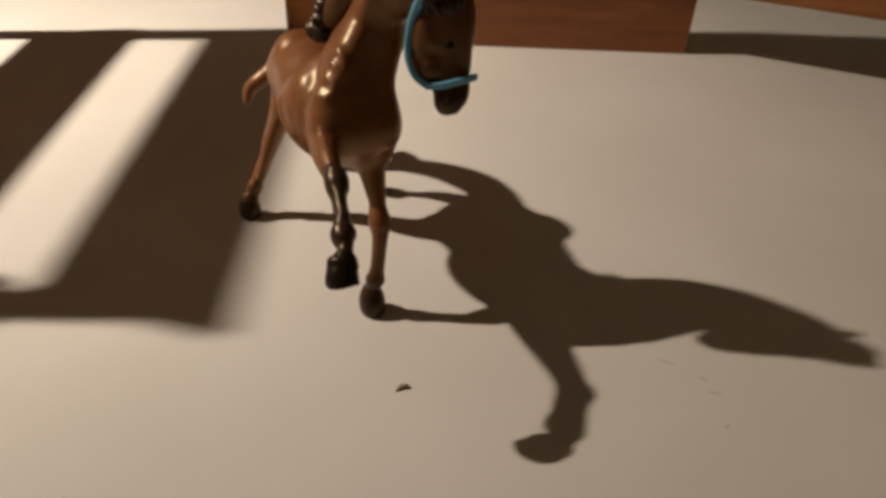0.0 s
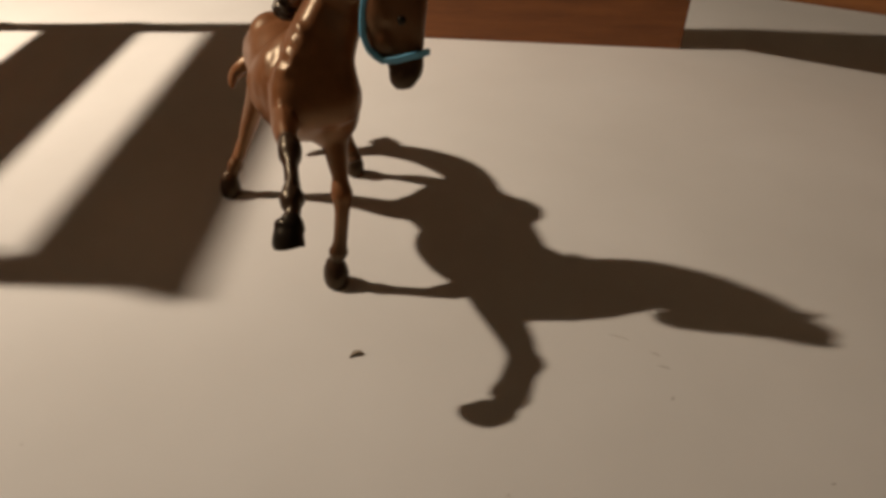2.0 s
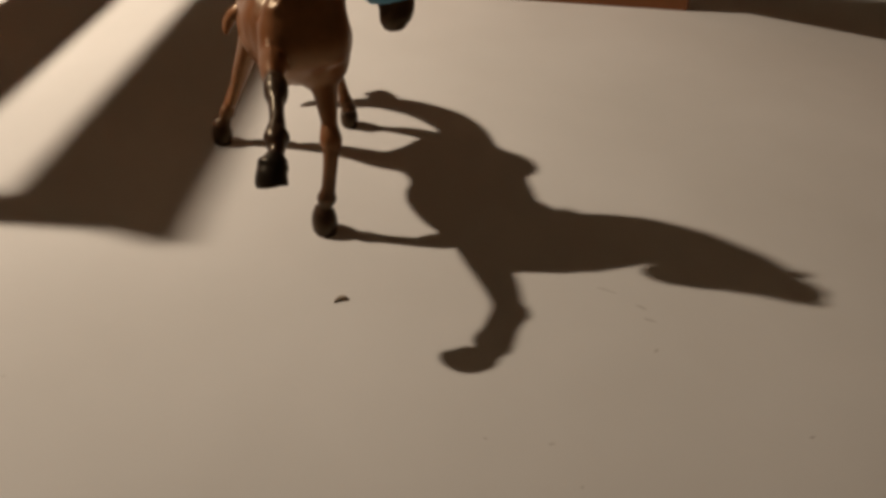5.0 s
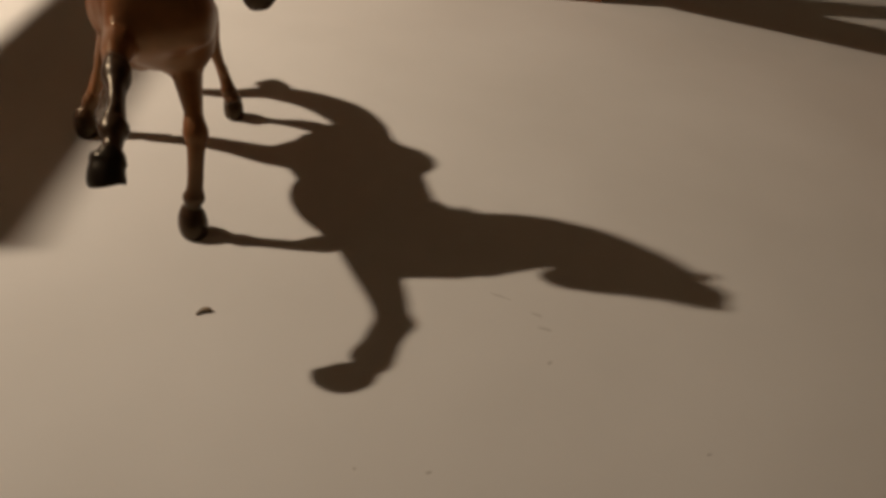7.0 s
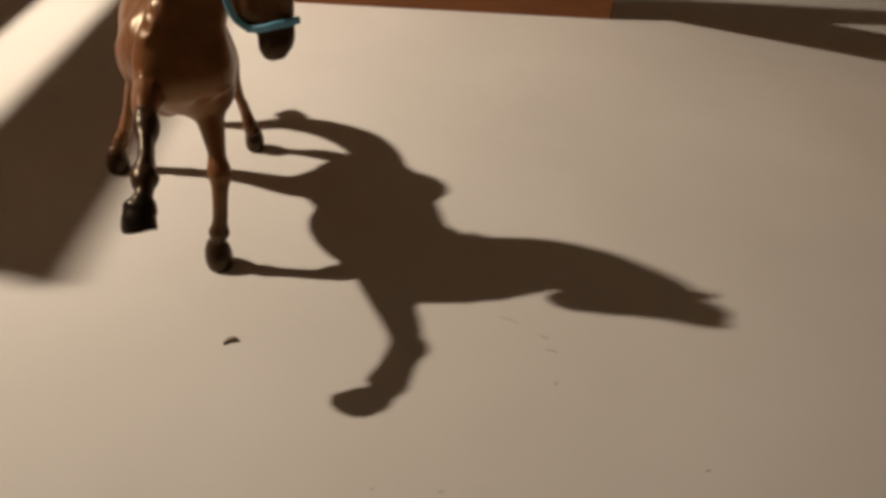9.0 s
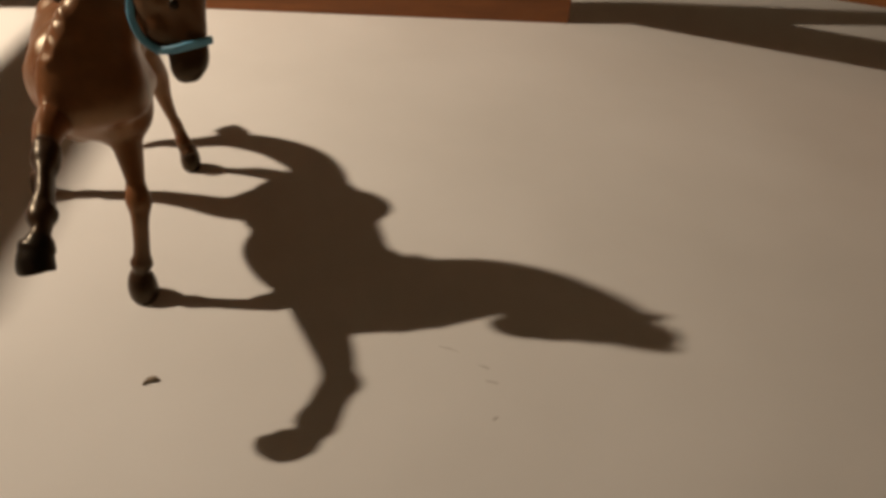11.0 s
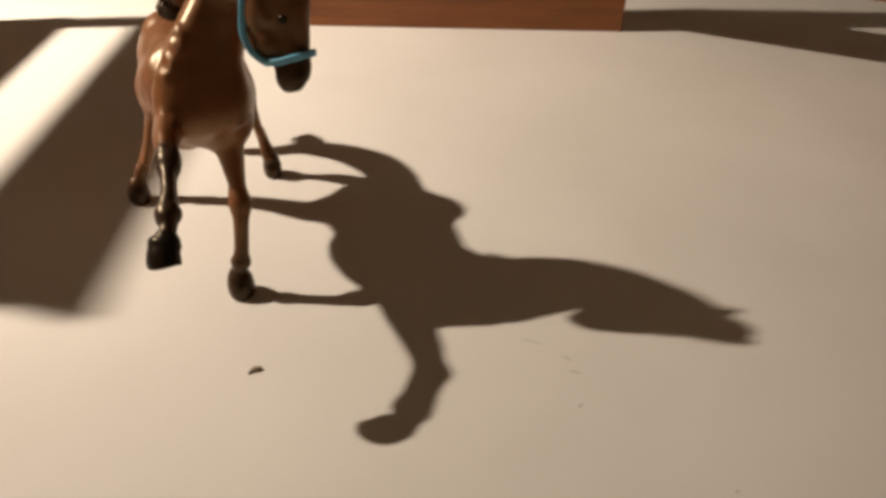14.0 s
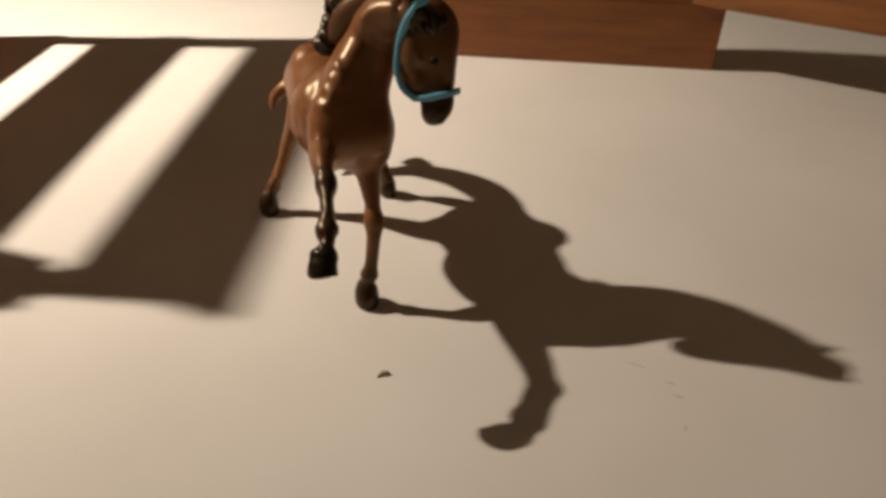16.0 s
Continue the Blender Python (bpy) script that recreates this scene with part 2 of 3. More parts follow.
def horse_form():
    """Body, neck, head, upper legs and tail, to be drawn together into one skin."""
    bm = bmesh.new()
    fore = (0.3, -0.95, 0.05)
    # barrel, rump to chest
    limb(bm, "barrel", [(0.0006, 0.0059, 0.0691, 0.0039, 0.0039), (0.0037, 0.0049, 0.0696, 0.0123, 0.0099), (0.0108, 0.0026, 0.0703, 0.0178, 0.0138), (0.0205, 0.0018, 0.0693, 0.0206, 0.0171), (0.0301, 0.0000, 0.0702, 0.0187, 0.0170), (0.0397, -0.0007, 0.0713, 0.0169, 0.0165), (0.0534, 0.0002, 0.0684, 0.0188, 0.0188), (0.0656, 0.0028, 0.0715, 0.0184, 0.0219), (0.0776, 0.0066, 0.0747, 0.0133, 0.0182), (0.0857, 0.0072, 0.0767, 0.0106, 0.0138)], (0, 0, 1), around=28)
    # breast and neck: one broad column, flat in front
    limb(bm, "breast", [(0.0775, 0.0080, 0.0579, 0.0035, 0.0046), (0.0778, 0.0075, 0.0601, 0.0088, 0.0102), (0.0772, 0.0066, 0.0643, 0.0140, 0.0160), (0.0764, 0.0064, 0.0708, 0.0171, 0.0188), (0.0744, 0.0066, 0.0781, 0.0162, 0.0179), (0.0708, 0.0093, 0.0885, 0.0129, 0.0152), (0.0658, 0.0166, 0.1015, 0.0109, 0.0127), (0.0670, 0.0201, 0.1102, 0.0101, 0.0116), (0.0716, 0.0240, 0.1160, 0.0091, 0.0106), (0.0815, 0.0304, 0.1195, 0.0070, 0.0080)], tuple(HD - 0.13 * LT), around=32, square=0.5)
    # head, hanging and turned to the horse's left
    f = Vector((0.95, -0.3, 0)).normalized()
    limb(bm, "head", [(0.0841, 0.0288, 0.1243, 0.0034, 0.0044), (0.0865, 0.0309, 0.1218, 0.0058, 0.0077), (0.0885, 0.0346, 0.1164, 0.0067, 0.0112), (0.0909, 0.0348, 0.1083, 0.0067, 0.0111), (0.0928, 0.0353, 0.1002, 0.0058, 0.0094), (0.0955, 0.0361, 0.0937, 0.0051, 0.0073), (0.0974, 0.0364, 0.0892, 0.0053, 0.0065), (0.0983, 0.0353, 0.0855, 0.0051, 0.0056), (0.0988, 0.0356, 0.0818, 0.0031, 0.0036)], tuple(f), around=24)
    lump(bm, "jaw", (0.0893, 0.0292, 0.1045), (.0074, .0068, .0135), (0, 8, -17))
    lump(bm, "lower_jaw", (0.0925, 0.0296, 0.0970), (.0064, .0052, .0070), (0, 0, -17))
    lump(bm, "brow", (0.0948, 0.0363, 0.1087), (.0034, .0022, .0014), (0, 20, -17))        # brow
    lump(bm, "nostril", (0.1023, 0.0381, 0.0872), (.0020, .0015, .0016))                      # nostril rim
    lump(bm, "nose_bridge", (0.0976, 0.0407, 0.1028), (.0022, .0030, .0110), (0, -3, -17))        # bridge of the nose
    lump(bm, "throat", (0.0710, 0.0190, 0.1045), (.0095, .0078, .0150), (0, 0, YAW))
    # shoulders and flank muscles
    lump(bm, "shoulder_far", (0.0640, -0.0060, 0.0740), (.0085, .0125, .0165), (12, 0, YAW))
    lump(bm, "shoulder_near", (0.0700, 0.0172, 0.0735), (.0052, .0110, .0150), (12, 0, YAW))
    lump(bm, "thigh_far", (0.0194, -0.0078, 0.0644), (.0082, .0110, .0120), (14, 0, YAW))
    lump(bm, "thigh_near", (0.0120, 0.0125, 0.0665), (.0075, .0110, .0120), (14, 0, YAW))
    lump(bm, "breast_near", (0.0785, 0.0096, 0.0670), (.0128, .0122, .0150), (0, 0, YAW))
    lump(bm, "breast_far", (0.0780, -0.0030, 0.0690), (.0085, .0092, .0150), (0, 0, YAW))
    lump(bm, "croup_far", (0.0240, -0.0050, 0.0775), (.0105, .0125, .0105), (0, 0, YAW))
    lump(bm, "croup", (0.0212, 0.0122, 0.0783), (.0085, .0110, .0085), (0, 0, YAW))
    # standing foreleg, down to the knee
    limb(bm, "standing_forearm", [(0.0731, 0.0125, 0.0698, 0.0076, 0.0104), (0.0800, 0.0112, 0.0598, 0.0062, 0.0079), (0.0862, 0.0113, 0.0499, 0.0044, 0.0055), (0.0906, 0.0115, 0.0432, 0.0033, 0.0040), (0.0936, 0.0110, 0.0388, 0.0031, 0.0037), (0.0957, 0.0104, 0.0353, 0.0024, 0.0023)], fore)
    # lifted foreleg, down to the knee
    limb(bm, "lifted_forearm", [(0.0727, -0.0053, 0.0677, 0.0060, 0.0072), (0.0867, -0.0070, 0.0692, 0.0055, 0.0064), (0.1011, -0.0081, 0.0711, 0.0045, 0.0051), (0.1107, -0.0082, 0.0708, 0.0035, 0.0040), (0.1176, -0.0081, 0.0700, 0.0029, 0.0035)], (0, 0.05, 1))
    # hind legs, down to the fetlock
    limb(bm, "hind_far", [(0.0191, -0.0096, 0.0653, 0.0071, 0.0099), (0.0224, -0.0132, 0.0552, 0.0056, 0.0082), (0.0192, -0.0166, 0.0441, 0.0047, 0.0059), (0.0171, -0.0202, 0.0346, 0.0040, 0.0050), (0.0179, -0.0240, 0.0249, 0.0029, 0.0034), (0.0191, -0.0270, 0.0177, 0.0025, 0.0027)], fore)
    limb(bm, "hind_near", [(0.0138, 0.0138, 0.0676, 0.0078, 0.0095), (0.0159, 0.0188, 0.0572, 0.0059, 0.0064), (0.0111, 0.0221, 0.0458, 0.0049, 0.0054), (0.0092, 0.0229, 0.0353, 0.0035, 0.0048), (0.0106, 0.0249, 0.0254, 0.0024, 0.0033), (0.0125, 0.0268, 0.0191, 0.0020, 0.0026)], fore)
    # tail: a short thick hook swung to one side
    limb(bm, "tail", [(0.0080, 0.0086, 0.0695, 0.0090, 0.0089), (-0.0054, 0.0100, 0.0698, 0.0080, 0.0080), (-0.0167, 0.0100, 0.0644, 0.0086, 0.0087), (-0.0249, 0.0058, 0.0595, 0.0080, 0.0079), (-0.0300, -0.0006, 0.0562, 0.0074, 0.0072), (-0.0325, -0.0058, 0.0528, 0.0062, 0.0060), (-0.0316, -0.0118, 0.0490, 0.0048, 0.0044), (-0.0308, -0.0180, 0.0452, 0.0044, 0.0040), (-0.0318, -0.0222, 0.0420, 0.0038, 0.0034), (-0.0306, -0.0246, 0.0390, 0.0032, 0.0028), (-0.0276, -0.0258, 0.0358, 0.0022, 0.0019), (-0.0258, -0.0260, 0.0338, 0.0009, 0.0008)], (0.3, 0.1, 0.95))
    return bm


HOOVES = ((.1010, .0061, 1.08), (.0202, -.0330, 1.0), (.0140, .0290, 0.92))


def lower_legs(bm):
    """Knees, cannons, fetlocks, pasterns and hooves with their sharper edges."""
    fore = (0.3, -0.95, 0.05)
    limb(bm, "standing_cannon", [(0.0880, 0.0116, 0.0470, 0.0022, 0.0024), (0.0917, 0.0113, 0.0412, 0.0036, 0.0040), (0.0940, 0.0113, 0.0376, 0.0044, 0.0044), (0.0955, 0.0110, 0.0346, 0.0037, 0.0037), (0.0970, 0.0105, 0.0316, 0.0030, 0.0029), (0.0988, 0.0092, 0.0226, 0.0028, 0.0026), (0.0995, 0.0084, 0.0182, 0.0030, 0.0028), (0.0998, 0.0077, 0.0150, 0.0040, 0.0035), (0.1000, 0.0070, 0.0126, 0.0032, 0.0030), (0.1003, 0.0063, 0.0106, 0.0025, 0.0025), (0.1006, 0.0058, 0.0078, 0.0028, 0.0028)], fore, steps=6, around=24)
    limb(bm, "lifted_cannon", [(0.1030, -0.0078, 0.0694, 0.0022, 0.0026), (0.1108, -0.0078, 0.0706, 0.0036, 0.0040), (0.1150, -0.0078, 0.0706, 0.0041, 0.0044), (0.1182, -0.0081, 0.0691, 0.0037, 0.0040), (0.1209, -0.0084, 0.0678, 0.0026, 0.0041), (0.1250, -0.0087, 0.0660, 0.0025, 0.0040), (0.1286, -0.0089, 0.0647, 0.0026, 0.0042), (0.1310, -0.0095, 0.0635, 0.0033, 0.0043), (0.1332, -0.0097, 0.0627, 0.0042, 0.0044), (0.1354, -0.0101, 0.0618, 0.0036, 0.0043), (0.1376, -0.0101, 0.0608, 0.0026, 0.0033), (0.1397, -0.0107, 0.0597, 0.0026, 0.0032), (0.1412, -0.0113, 0.0585, 0.0033, 0.0036), (0.1420, -0.0116, 0.0577, 0.0034, 0.0036)], (0, 0.05, 1), steps=6, around=24)
    limb(bm, "cannon_far", [(0.0153, -0.0246, 0.0256, 0.0024, 0.0024), (0.0168, -0.0275, 0.0179, 0.0028, 0.0029), (0.0174, -0.0292, 0.0144, 0.0036, 0.0036), (0.0181, -0.0307, 0.0115, 0.0031, 0.0031), (0.0193, -0.0318, 0.0087, 0.0032, 0.0032)], fore, steps=6)
    limb(bm, "cannon_near", [(0.0104, 0.0254, 0.0241, 0.0025, 0.0023), (0.0120, 0.0269, 0.0172, 0.0027, 0.0025), (0.0130, 0.0275, 0.0134, 0.0035, 0.0034), (0.0136, 0.0282, 0.0105, 0.0035, 0.0034), (0.0162, 0.0290, 0.0078, 0.0036, 0.0036)], fore, steps=6)
    # blunt knot where the tail bends
    limb(bm, "tail_knot", [(-0.0384, -0.0078, 0.0525, 0.0032, 0.0032), (-0.0391, -0.0072, 0.0530, 0.0046, 0.0046), (-0.0415, -0.0047, 0.0548, 0.0050, 0.0050), (-0.0434, -0.0024, 0.0564, 0.0049, 0.0049), (-0.0438, -0.0018, 0.0568, 0.0038, 0.0038)], (0.3, 0.1, 0.95), steps=4, around=20)
    # hooves, each with its coronet rim
    wall = ((.0002, 0, .0040, .0044), (.0010, 0, .0046, .0051), (.0038, -.0004, .0049, .0053), (.0062, -.0010, .0047, .0050), (.0082, -.0014, .0043, .0045), (.0098, -.0019, .0036, .0037), (.0116, -.0024, .0026, .0027))
    for s, l, k in HOOVES:
        limb(bm, "hoof", [(s + ds, l, z, a * k, b * k) for z, ds, a, b in wall], fore, steps=3, around=24)
    limb(bm, "lifted_hoof", [(0.1460, -0.0131, 0.0527, 0.0046, 0.0040), (0.1459, -0.0131, 0.0529, 0.0052, 0.0044), (0.1456, -0.0130, 0.0533, 0.0054, 0.0045), (0.1441, -0.0127, 0.0554, 0.0051, 0.0045), (0.1428, -0.0122, 0.0569, 0.0048, 0.0042), (0.1423, -0.0120, 0.0573, 0.0051, 0.0045), (0.1416, -0.0117, 0.0580, 0.0050, 0.0045), (0.1409, -0.0112, 0.0589, 0.0043, 0.0041), (0.1401, -0.0109, 0.0599, 0.0032, 0.0034), (0.1394, -0.0107, 0.0607, 0.0024, 0.0028)], (-0.20, -1.0, 0.36), steps=3, around=24)


def smooth_skin(bm, voxel, rounds):
    """One closed skin round the overlapping limbs."""
    me = bpy.data.meshes.new("form")
    bm.to_mesh(me)
    bm.free()
    ob = new("form", me)
    r = ob.modifiers.new("skin", "REMESH")
    r.mode, r.voxel_size = "VOXEL", voxel
    s = ob.modifiers.new("soft", "SMOOTH")
    s.factor, s.iterations = 0.5, rounds
    dg = bpy.context.evaluated_depsgraph_get()
    out = bpy.data.meshes.new_from_object(ob.evaluated_get(dg))
    bpy.data.objects.remove(ob)
    bpy.data.meshes.remove(me)
    return out


BROWN, DARK, BLACK = Vector((0.215, 0.080, 0.028)), Vector((0.040, 0.019, 0.010)), Vector((0.012, 0.008, 0.006))


def mix3(a, b, t):
    return a + (b - a) * min(max(t, 0.0), 1.0)


def coat(p):
    """The factory paint at a place on the figurine: bay coat, dark points, black hooves."""
    r = p - O2
    s, l, z = r.dot(HD), r.dot(LT), p.z
    c = BROWN
    if s > 0.098 and l < 0.0 and z < 0.082:                # lifted foreleg
        c = mix3(BROWN, DARK, (s - 0.1085) / 0.003)
        if s > 0.1415:
            c = BLACK
    elif z < 0.05 and s > 0.085:                            # standing foreleg
        c = mix3(BROWN, DARK, (0.042 - z) / 0.030)
        if z < 0.0092:
            c = mix3(DARK, BLACK, 0.3)
    elif z < 0.03:                                          # hind legs
        c = mix3(BROWN, DARK, (0.022 - z) / 0.014)
        if z < 0.0092:
            c = mix3(DARK, BLACK, 0.2)
    if l > 0.0215 and s > 0.083:                            # darker face
        c = mix3(BROWN, DARK, 0.44)
    if z > 0.08 and p.x > 0.002 and z < 0.1:                # muzzle
        c = mix3(c, DARK, (0.100 - z) / 0.01)
    return c


def mane(bm):
    """Tight braided knots down the crest and a wavy forelock."""
    crest = limb(bm, "crest", [(0.0521, 0.0015, 0.0974, 0.0034, 0.0033), (0.0531, 0.0022, 0.1009, 0.0034, 0.0033), (0.0536, 0.0032, 0.1059, 0.0034, 0.0032), (0.0541, 0.0044, 0.1114, 0.0038, 0.0037), (0.0560, 0.0084, 0.1168, 0.0050, 0.0049), (0.0600, 0.0140, 0.1218, 0.0052, 0.0051), (0.0670, 0.0195, 0.1262, 0.0046, 0.0046)], (0.9, 0.3, 0.3), steps=4, around=12)
    C = [at(*k[:3]) for k in crest]
    count = 24
    for i in range(count):
        u = i / (count - 1) * (len(C) - 1)
        k = min(int(u), len(C) - 2)
        c = C[k].lerp(C[k + 1], u - k)
        d = (C[k + 1] - C[k]).normalized()
        big = 1.3 - 0.35 * min(i / 8, 1)
        turn = d.to_track_quat("Z", "Y").to_matrix().to_4x4()
        for side in (-1, 1):
            m = Matrix.Translation(c) @ turn @ Matrix.Translation((side * .0016, .0010 * (-1) ** i, 0)) @ Euler((random.uniform(-.3, .3), side * .5, random.uniform(-.4, .4))).to_matrix().to_4x4() @ Matrix.Diagonal((.0038 * big, .0043 * big, .00125 * big, 1))
            bmesh.ops.create_icosphere(bm, subdivisions=2, radius=1, matrix=m)
    # forelock locks lying on the forehead
    for i in range(5):
        x, phase = .0052 + .0021 * i, 1.7 * i
        y0 = .0572 - .0006 * (i % 2)
        tube(bm, [((x + .0009 * math.sin(phase + 1.3 * j), y0 - .0014 * math.sin(.5 * j + .4) + .0004 * math.cos(phase + 2 * j), .1248 - .00080 * i - .0019 * j), w, w) for j, w in enumerate((.0012, .0019, .0017, .0020, .0016, .0017, .0006)) if j < 7 - (i * 3 % 3)], (0.2, -0.9, 0.3), steps=4, around=10)


# folds and muscles that stand out of the skin: height, half width, line along the horse, to its left, up
FOLDS = [
    (.0008, .0044, ((.0855, .0030, .0966), (.0833, .0050, .1004), (.0809, .0072, .1041), (.0793, .0098, .1068), (.0780, .0126, .1096), (.0770, .0140, .1130))),
    (.0010, .0018, ((.0795, .0020, .0998), (.0830, .0020, .0985), (.0861, .0022, .0951))),
    (.0009, .0017, ((.0815, -.0004, .0961), (.0840, -.0004, .0951), (.0855, .0004, .0936))),
    (.0012, .0020, ((.0830, -.0022, .0915), (.0858, -.0016, .0905), (.0872, -.0026, .0882), (.0868, -.0044, .0866), (.0836, -.0060, .0856))),
    (.0005, .0020, ((.0728, -.0115, .0800), (.0790, -.0108, .0775))),
    (.0007, .0020, ((.0560, -.0179, .0734), (.0611, -.0176, .0676), (.0675, -.0153, .0644))),
    (.0007, .0016, ((.0910, -.0082, .0765), (.1022, -.0085, .0762), (.1130, -.0087, .0750))),
    (-.0004, .0024, ((.0696, -.0141, .0732), (.0711, -.0133, .0663))),
    (-.0012, .0045, ((.0660, -.0078, .0885), (.0730, -.0072, .0880))),
    (.0007, .0022, ((.0762, .0120, .1149), (.0782, .0150, .1183), (.0805, .0178, .1199), (.0840, .0214, .1208), (.0863, .0247, .1204))),
    (.0006, .0018, ((.0925, .0268, .1120), (.0955, .0300, .1060))),
]


def relief(me):
    """Push the skin out along the folds and muscles, and in at the hollows."""
    n = len(me.vertices)
    co, no = np.empty(n * 3), np.empty(n * 3)
    me.vertices.foreach_get("co", co)
    me.vertex_normals.foreach_get("vector", no)
    co, no = co.reshape(-1, 3), no.reshape(-1, 3)
    rise = np.zeros(n)
    for height, width, line in FOLDS:
        best = np.full(n, 1.0)
        P = [np.array(at(*p)) for p in line]
        for a, b in zip(P, P[1:]):
            k = np.clip((co - a) @ (b - a) / ((b - a) @ (b - a)), 0, 1)
            best = np.minimum(best, np.linalg.norm(co - a - k[:, None] * (b - a), axis=1))
        rise += height * np.exp(-(best / width) ** 2)
    me.vertices.foreach_set("co", (co + no * rise[:, None]).ravel())


def horse():
    body = smooth_skin(horse_form(), 0.0007, 26)
    bm = bmesh.new()
    bm.from_mesh(body)
    bpy.data.meshes.remove(body)
    lower_legs(bm)
    me = smooth_skin(bm, 0.00045, 6)
    relief(me)
    bm = bmesh.new()
    bm.from_mesh(me)
    # ears
    limb(bm, "ear_far", [(0.0895, 0.0281, 0.1220, 0.0024, 0.0021), (0.0900, 0.0264, 0.1275, 0.0022, 0.0018), (0.0905, 0.0249, 0.1315, 0.0014, 0.0012), (0.0906, 0.0242, 0.1332, 0.0006, 0.0006)], (1, 0, 0), around=12)
    limb(bm, "ear_near", [(0.0794, 0.0305, 0.1228, 0.0025, 0.0021), (0.0764, 0.0275, 0.1300, 0.0023, 0.0018), (0.0742, 0.0254, 0.1360, 0.0015, 0.0012), (0.0735, 0.0247, 0.1381, 0.0006, 0.0006)], (1, 0, 0), around=12)
    n0 = len(bm.verts)
    limb(bm, "mane_root", [(0.0560, 0.0030, 0.1010, 0.0030, 0.0030), (0.0580, 0.0060, 0.1070, 0.0052, 0.0052), (0.0600, 0.0105, 0.1130, 0.0060, 0.0060), (0.0640, 0.0160, 0.1180, 0.0056, 0.0056), (0.0700, 0.0210, 0.1215, 0.0040, 0.0040)], (0.9, 0.3, 0.3), steps=4, around=14)
    n_root = len(bm.verts)
    mane(bm)
    n_mane = len(bm.verts)
    for e in ((.0120, .0534, .1061), (.0150, .0662, .1062)):
        bmesh.ops.create_icosphere(bm, subdivisions=3, radius=.0018, matrix=Matrix.Translation(e))
    for f in bm.faces:
        f.smooth = True
    out = bpy.data.meshes.new("toy_horse")
    bm.to_mesh(out)
    bm.free()
    bpy.data.meshes.remove(me)
    col = out.color_attributes.new("paint", "FLOAT_COLOR", "POINT")
    vals = []
    for v in out.vertices:
        if v.index < n0:
            c = coat(v.co)
        elif v.index < n_root:
            c = mix3(BROWN, DARK, 0.6)
        elif v.index < n_mane:
            c = mix3(DARK, BLACK, 0.6)
        else:
            c = BLACK * 0.4
        vals += [c[0], c[1], c[2], 1.0]
    col.data.foreach_set("color", vals)
    out.materials.append(M_HORSE)
    return tagged(new("toy_horse", out), "glossy brown plastic toy horse stepping out with one foreleg lifted", "toy horse")


horse()


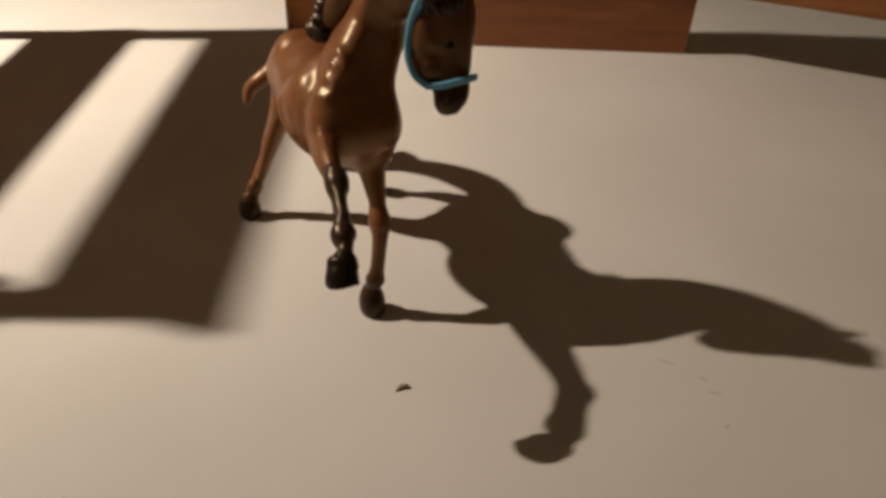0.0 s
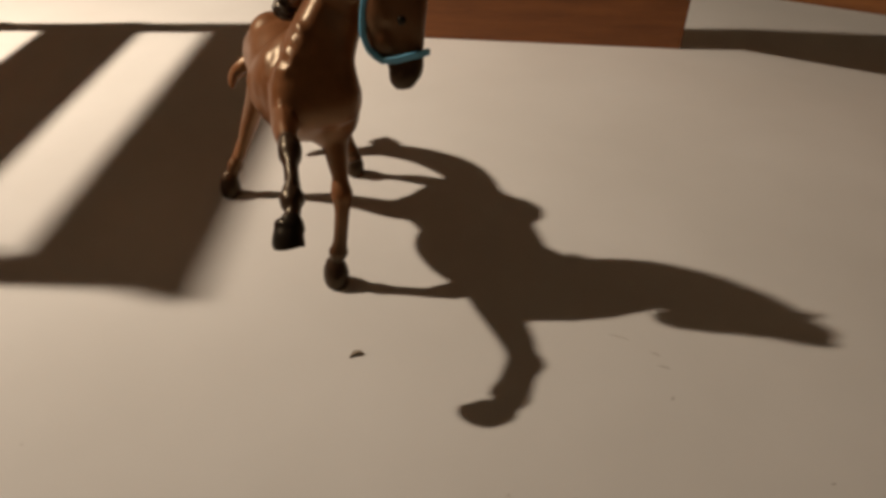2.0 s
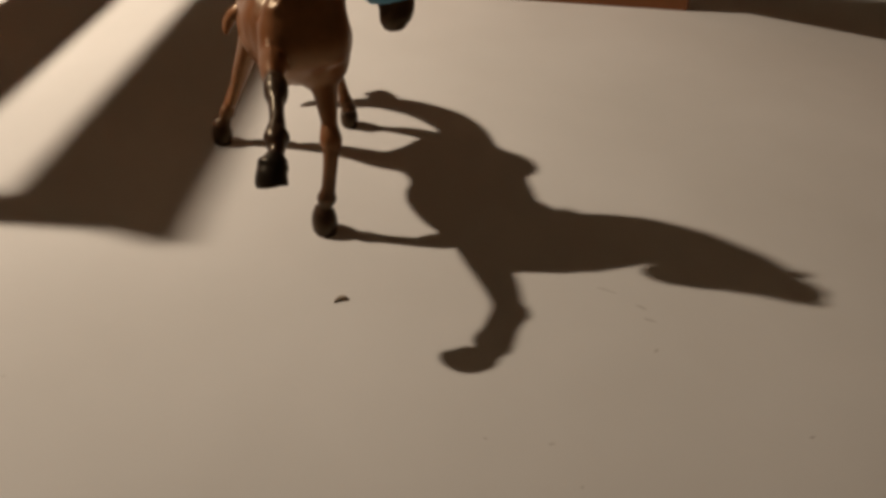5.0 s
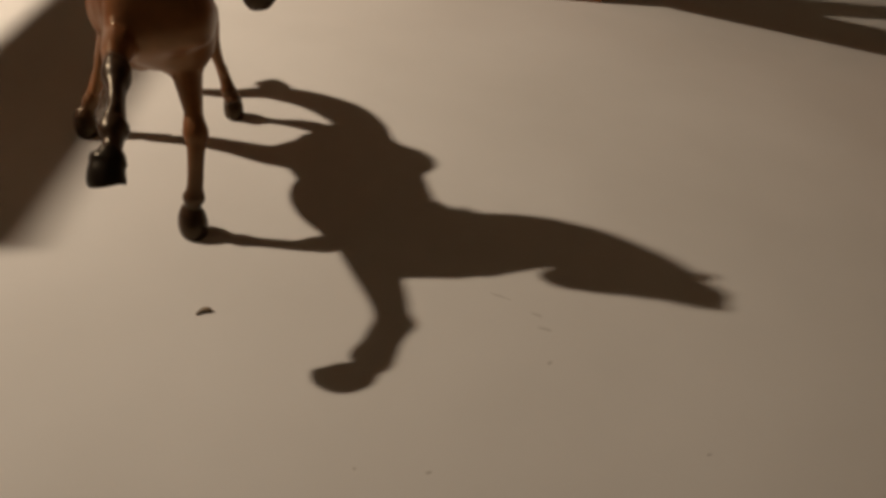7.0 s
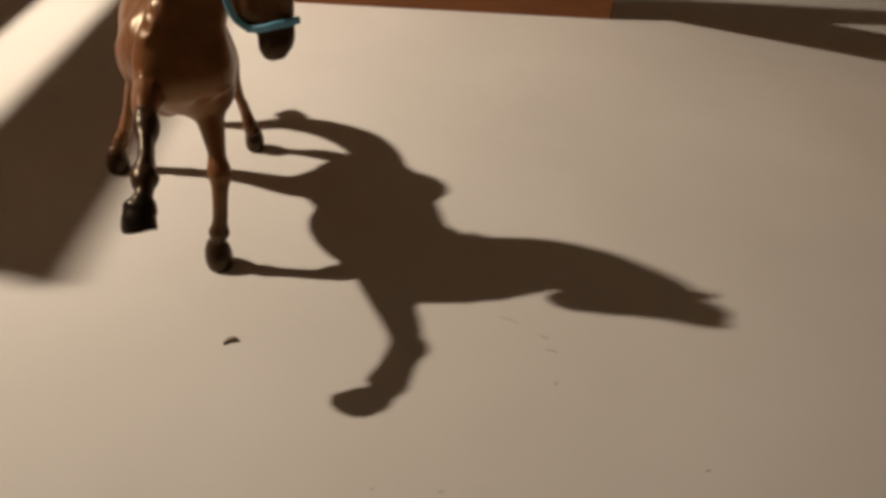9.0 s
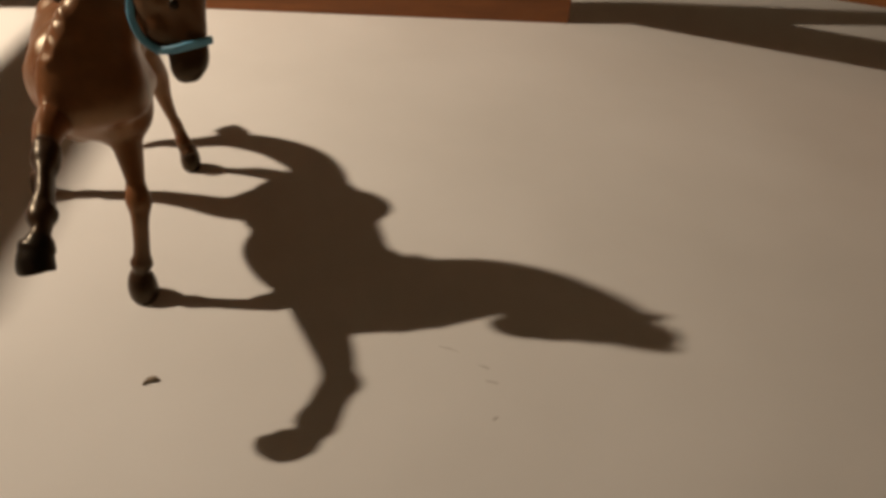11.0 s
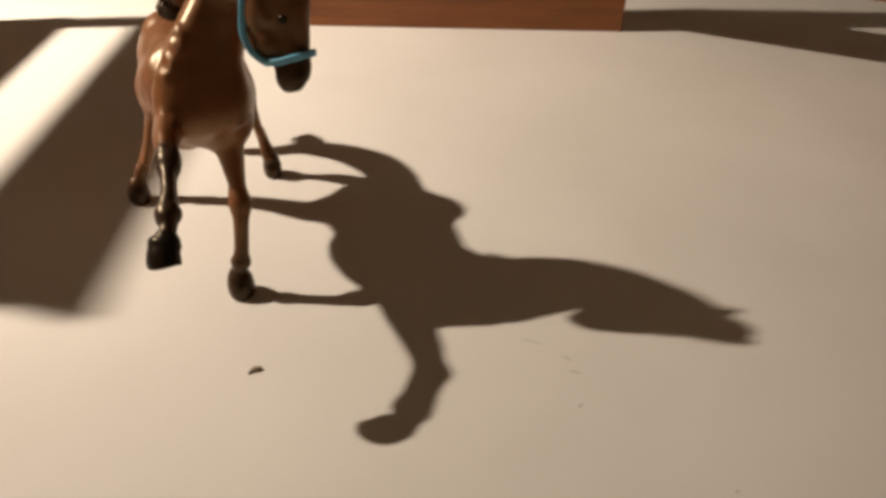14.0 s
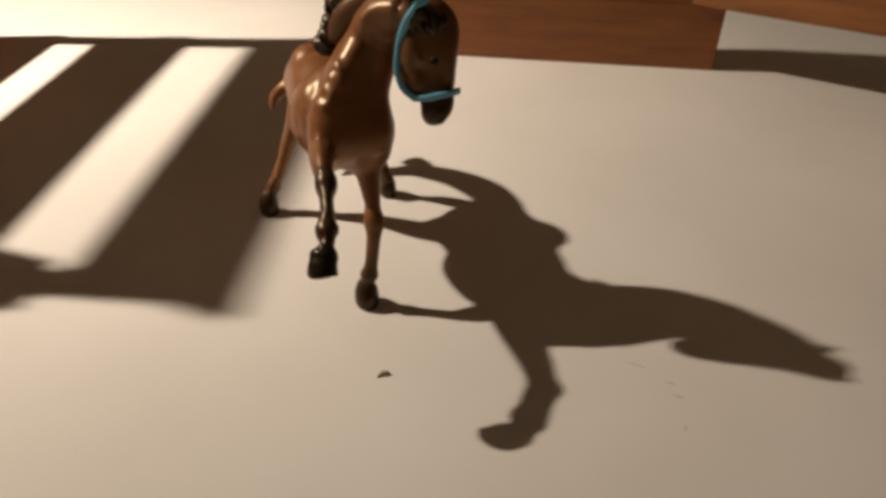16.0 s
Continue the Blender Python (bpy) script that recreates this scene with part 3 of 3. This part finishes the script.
# ---- blue strap round the head ----
def halter():
    ob = tagged(new("halter"), "light blue rubber halter on the toy horse's head", "halter")
    bm = bmesh.new()
    limb(bm, "cheek_strap", [(0.0935, 0.0322, 0.1281, 0.0011, 0.0021), (0.0934, 0.0295, 0.1239, 0.0011, 0.0020), (0.0919, 0.0262, 0.1188, 0.0010, 0.0017), (0.0908, 0.0239, 0.1121, 0.0009, 0.0014), (0.0916, 0.0225, 0.1052, 0.0009, 0.0012), (0.0935, 0.0221, 0.1007, 0.0009, 0.0012), (0.0956, 0.0240, 0.0953, 0.0009, 0.0012), (0.0977, 0.0280, 0.0921, 0.0009, 0.0012)], (0.9, 0.3, 0.3), steps=6, around=10, square=0.6)
    part("cheek_strap", bm, M_STRAP, ob)
    bm = bmesh.new()
    limb(bm, "noseband", [(0.0972, 0.0272, 0.0922, 0.0008, 0.0012), (0.0999, 0.0318, 0.0930, 0.0008, 0.0012), (0.1015, 0.0362, 0.0944, 0.0008, 0.0012), (0.1021, 0.0403, 0.0953, 0.0008, 0.0012), (0.1009, 0.0437, 0.0955, 0.0008, 0.0012)], (0, 0, 1), steps=6, around=10, square=0.5)
    part("noseband", bm, M_STRAP, ob)


halter()


# ---- crumb and scuffs on the table ----
bm = bmesh.new()
tube(bm, [((-.0030, -.0020, .0004), .0004, .0003), ((-.0022, -.0012, .0006), .0006, .0005), ((-.0012, .0000, .0009), .0009, .0007), ((.0004, .0007, .0010), .0012, .0008), ((.0018, .0007, .0008), .0009, .0007), ((.0029, .0006, .0005), .0004, .0004)], (0, 0, 1), steps=5, around=14)
for v in bm.verts:
    v.co += v.co.normalized() * 0.0003 * noise.noise(v.co * 1100)
    v.co *= 0.8
for f in bm.faces:
    f.smooth = True
tagged(link("crumb", bm, M_CRUMB), "small brown crumb lying on the white table", "crumb")


def scuff(x, y, length, width, turn):
    """A faint dry scratch lying a hair above the table."""
    bm = bmesh.new()
    ring = []
    for i in range(9):
        u = i / 8
        w = 2.0 * width * math.sin(math.pi * (0.06 + 0.88 * u)) * (0.7 + 0.5 * noise.noise((x * 90, y * 70, u * 5)))
        c = length * (u - 0.5)
        b = 0.08 * length * math.sin(u * 2.3)
        ring.append((bm.verts.new((c, b - w, 0)), bm.verts.new((c, b + w, 0)), bm.verts.new((c, b, 0.00012))))
    for p, q in zip(ring, ring[1:]):
        bm.faces.new((p[0], q[0], q[2], p[2]))
        bm.faces.new((p[2], q[2], q[1], p[1]))
    bmesh.ops.transform(bm, matrix=pose(x, y, 0.00005, 0, 0, turn), verts=bm.verts)
    return tagged(link("scuff", bm, M_SCUFF), "faint grey scratch on the white table top", "scratch", "scratches on the table")


for x, y, length, width, turn in ((.1100, .0090, .0042, .00045, -30), (.1122, .0022, .0048, .00040, -18), (.1122, -.0130, .0026, .00045, 40), (.0980, .0170, .0075, .00030, -24), (.0740, -.0560, .0020, .00030, 10),
                                  (.0540, -.0560, .0012, .0003, 0), (-.0990, -.0480, .0012, .0003, 20), (.0820, -.0700, .0012, .0003, 40), (.190, -.0640, .0035, .0004, -60), (.155, -.045, .002, .0003, 15)):
    scuff(x, y, length, width, turn)
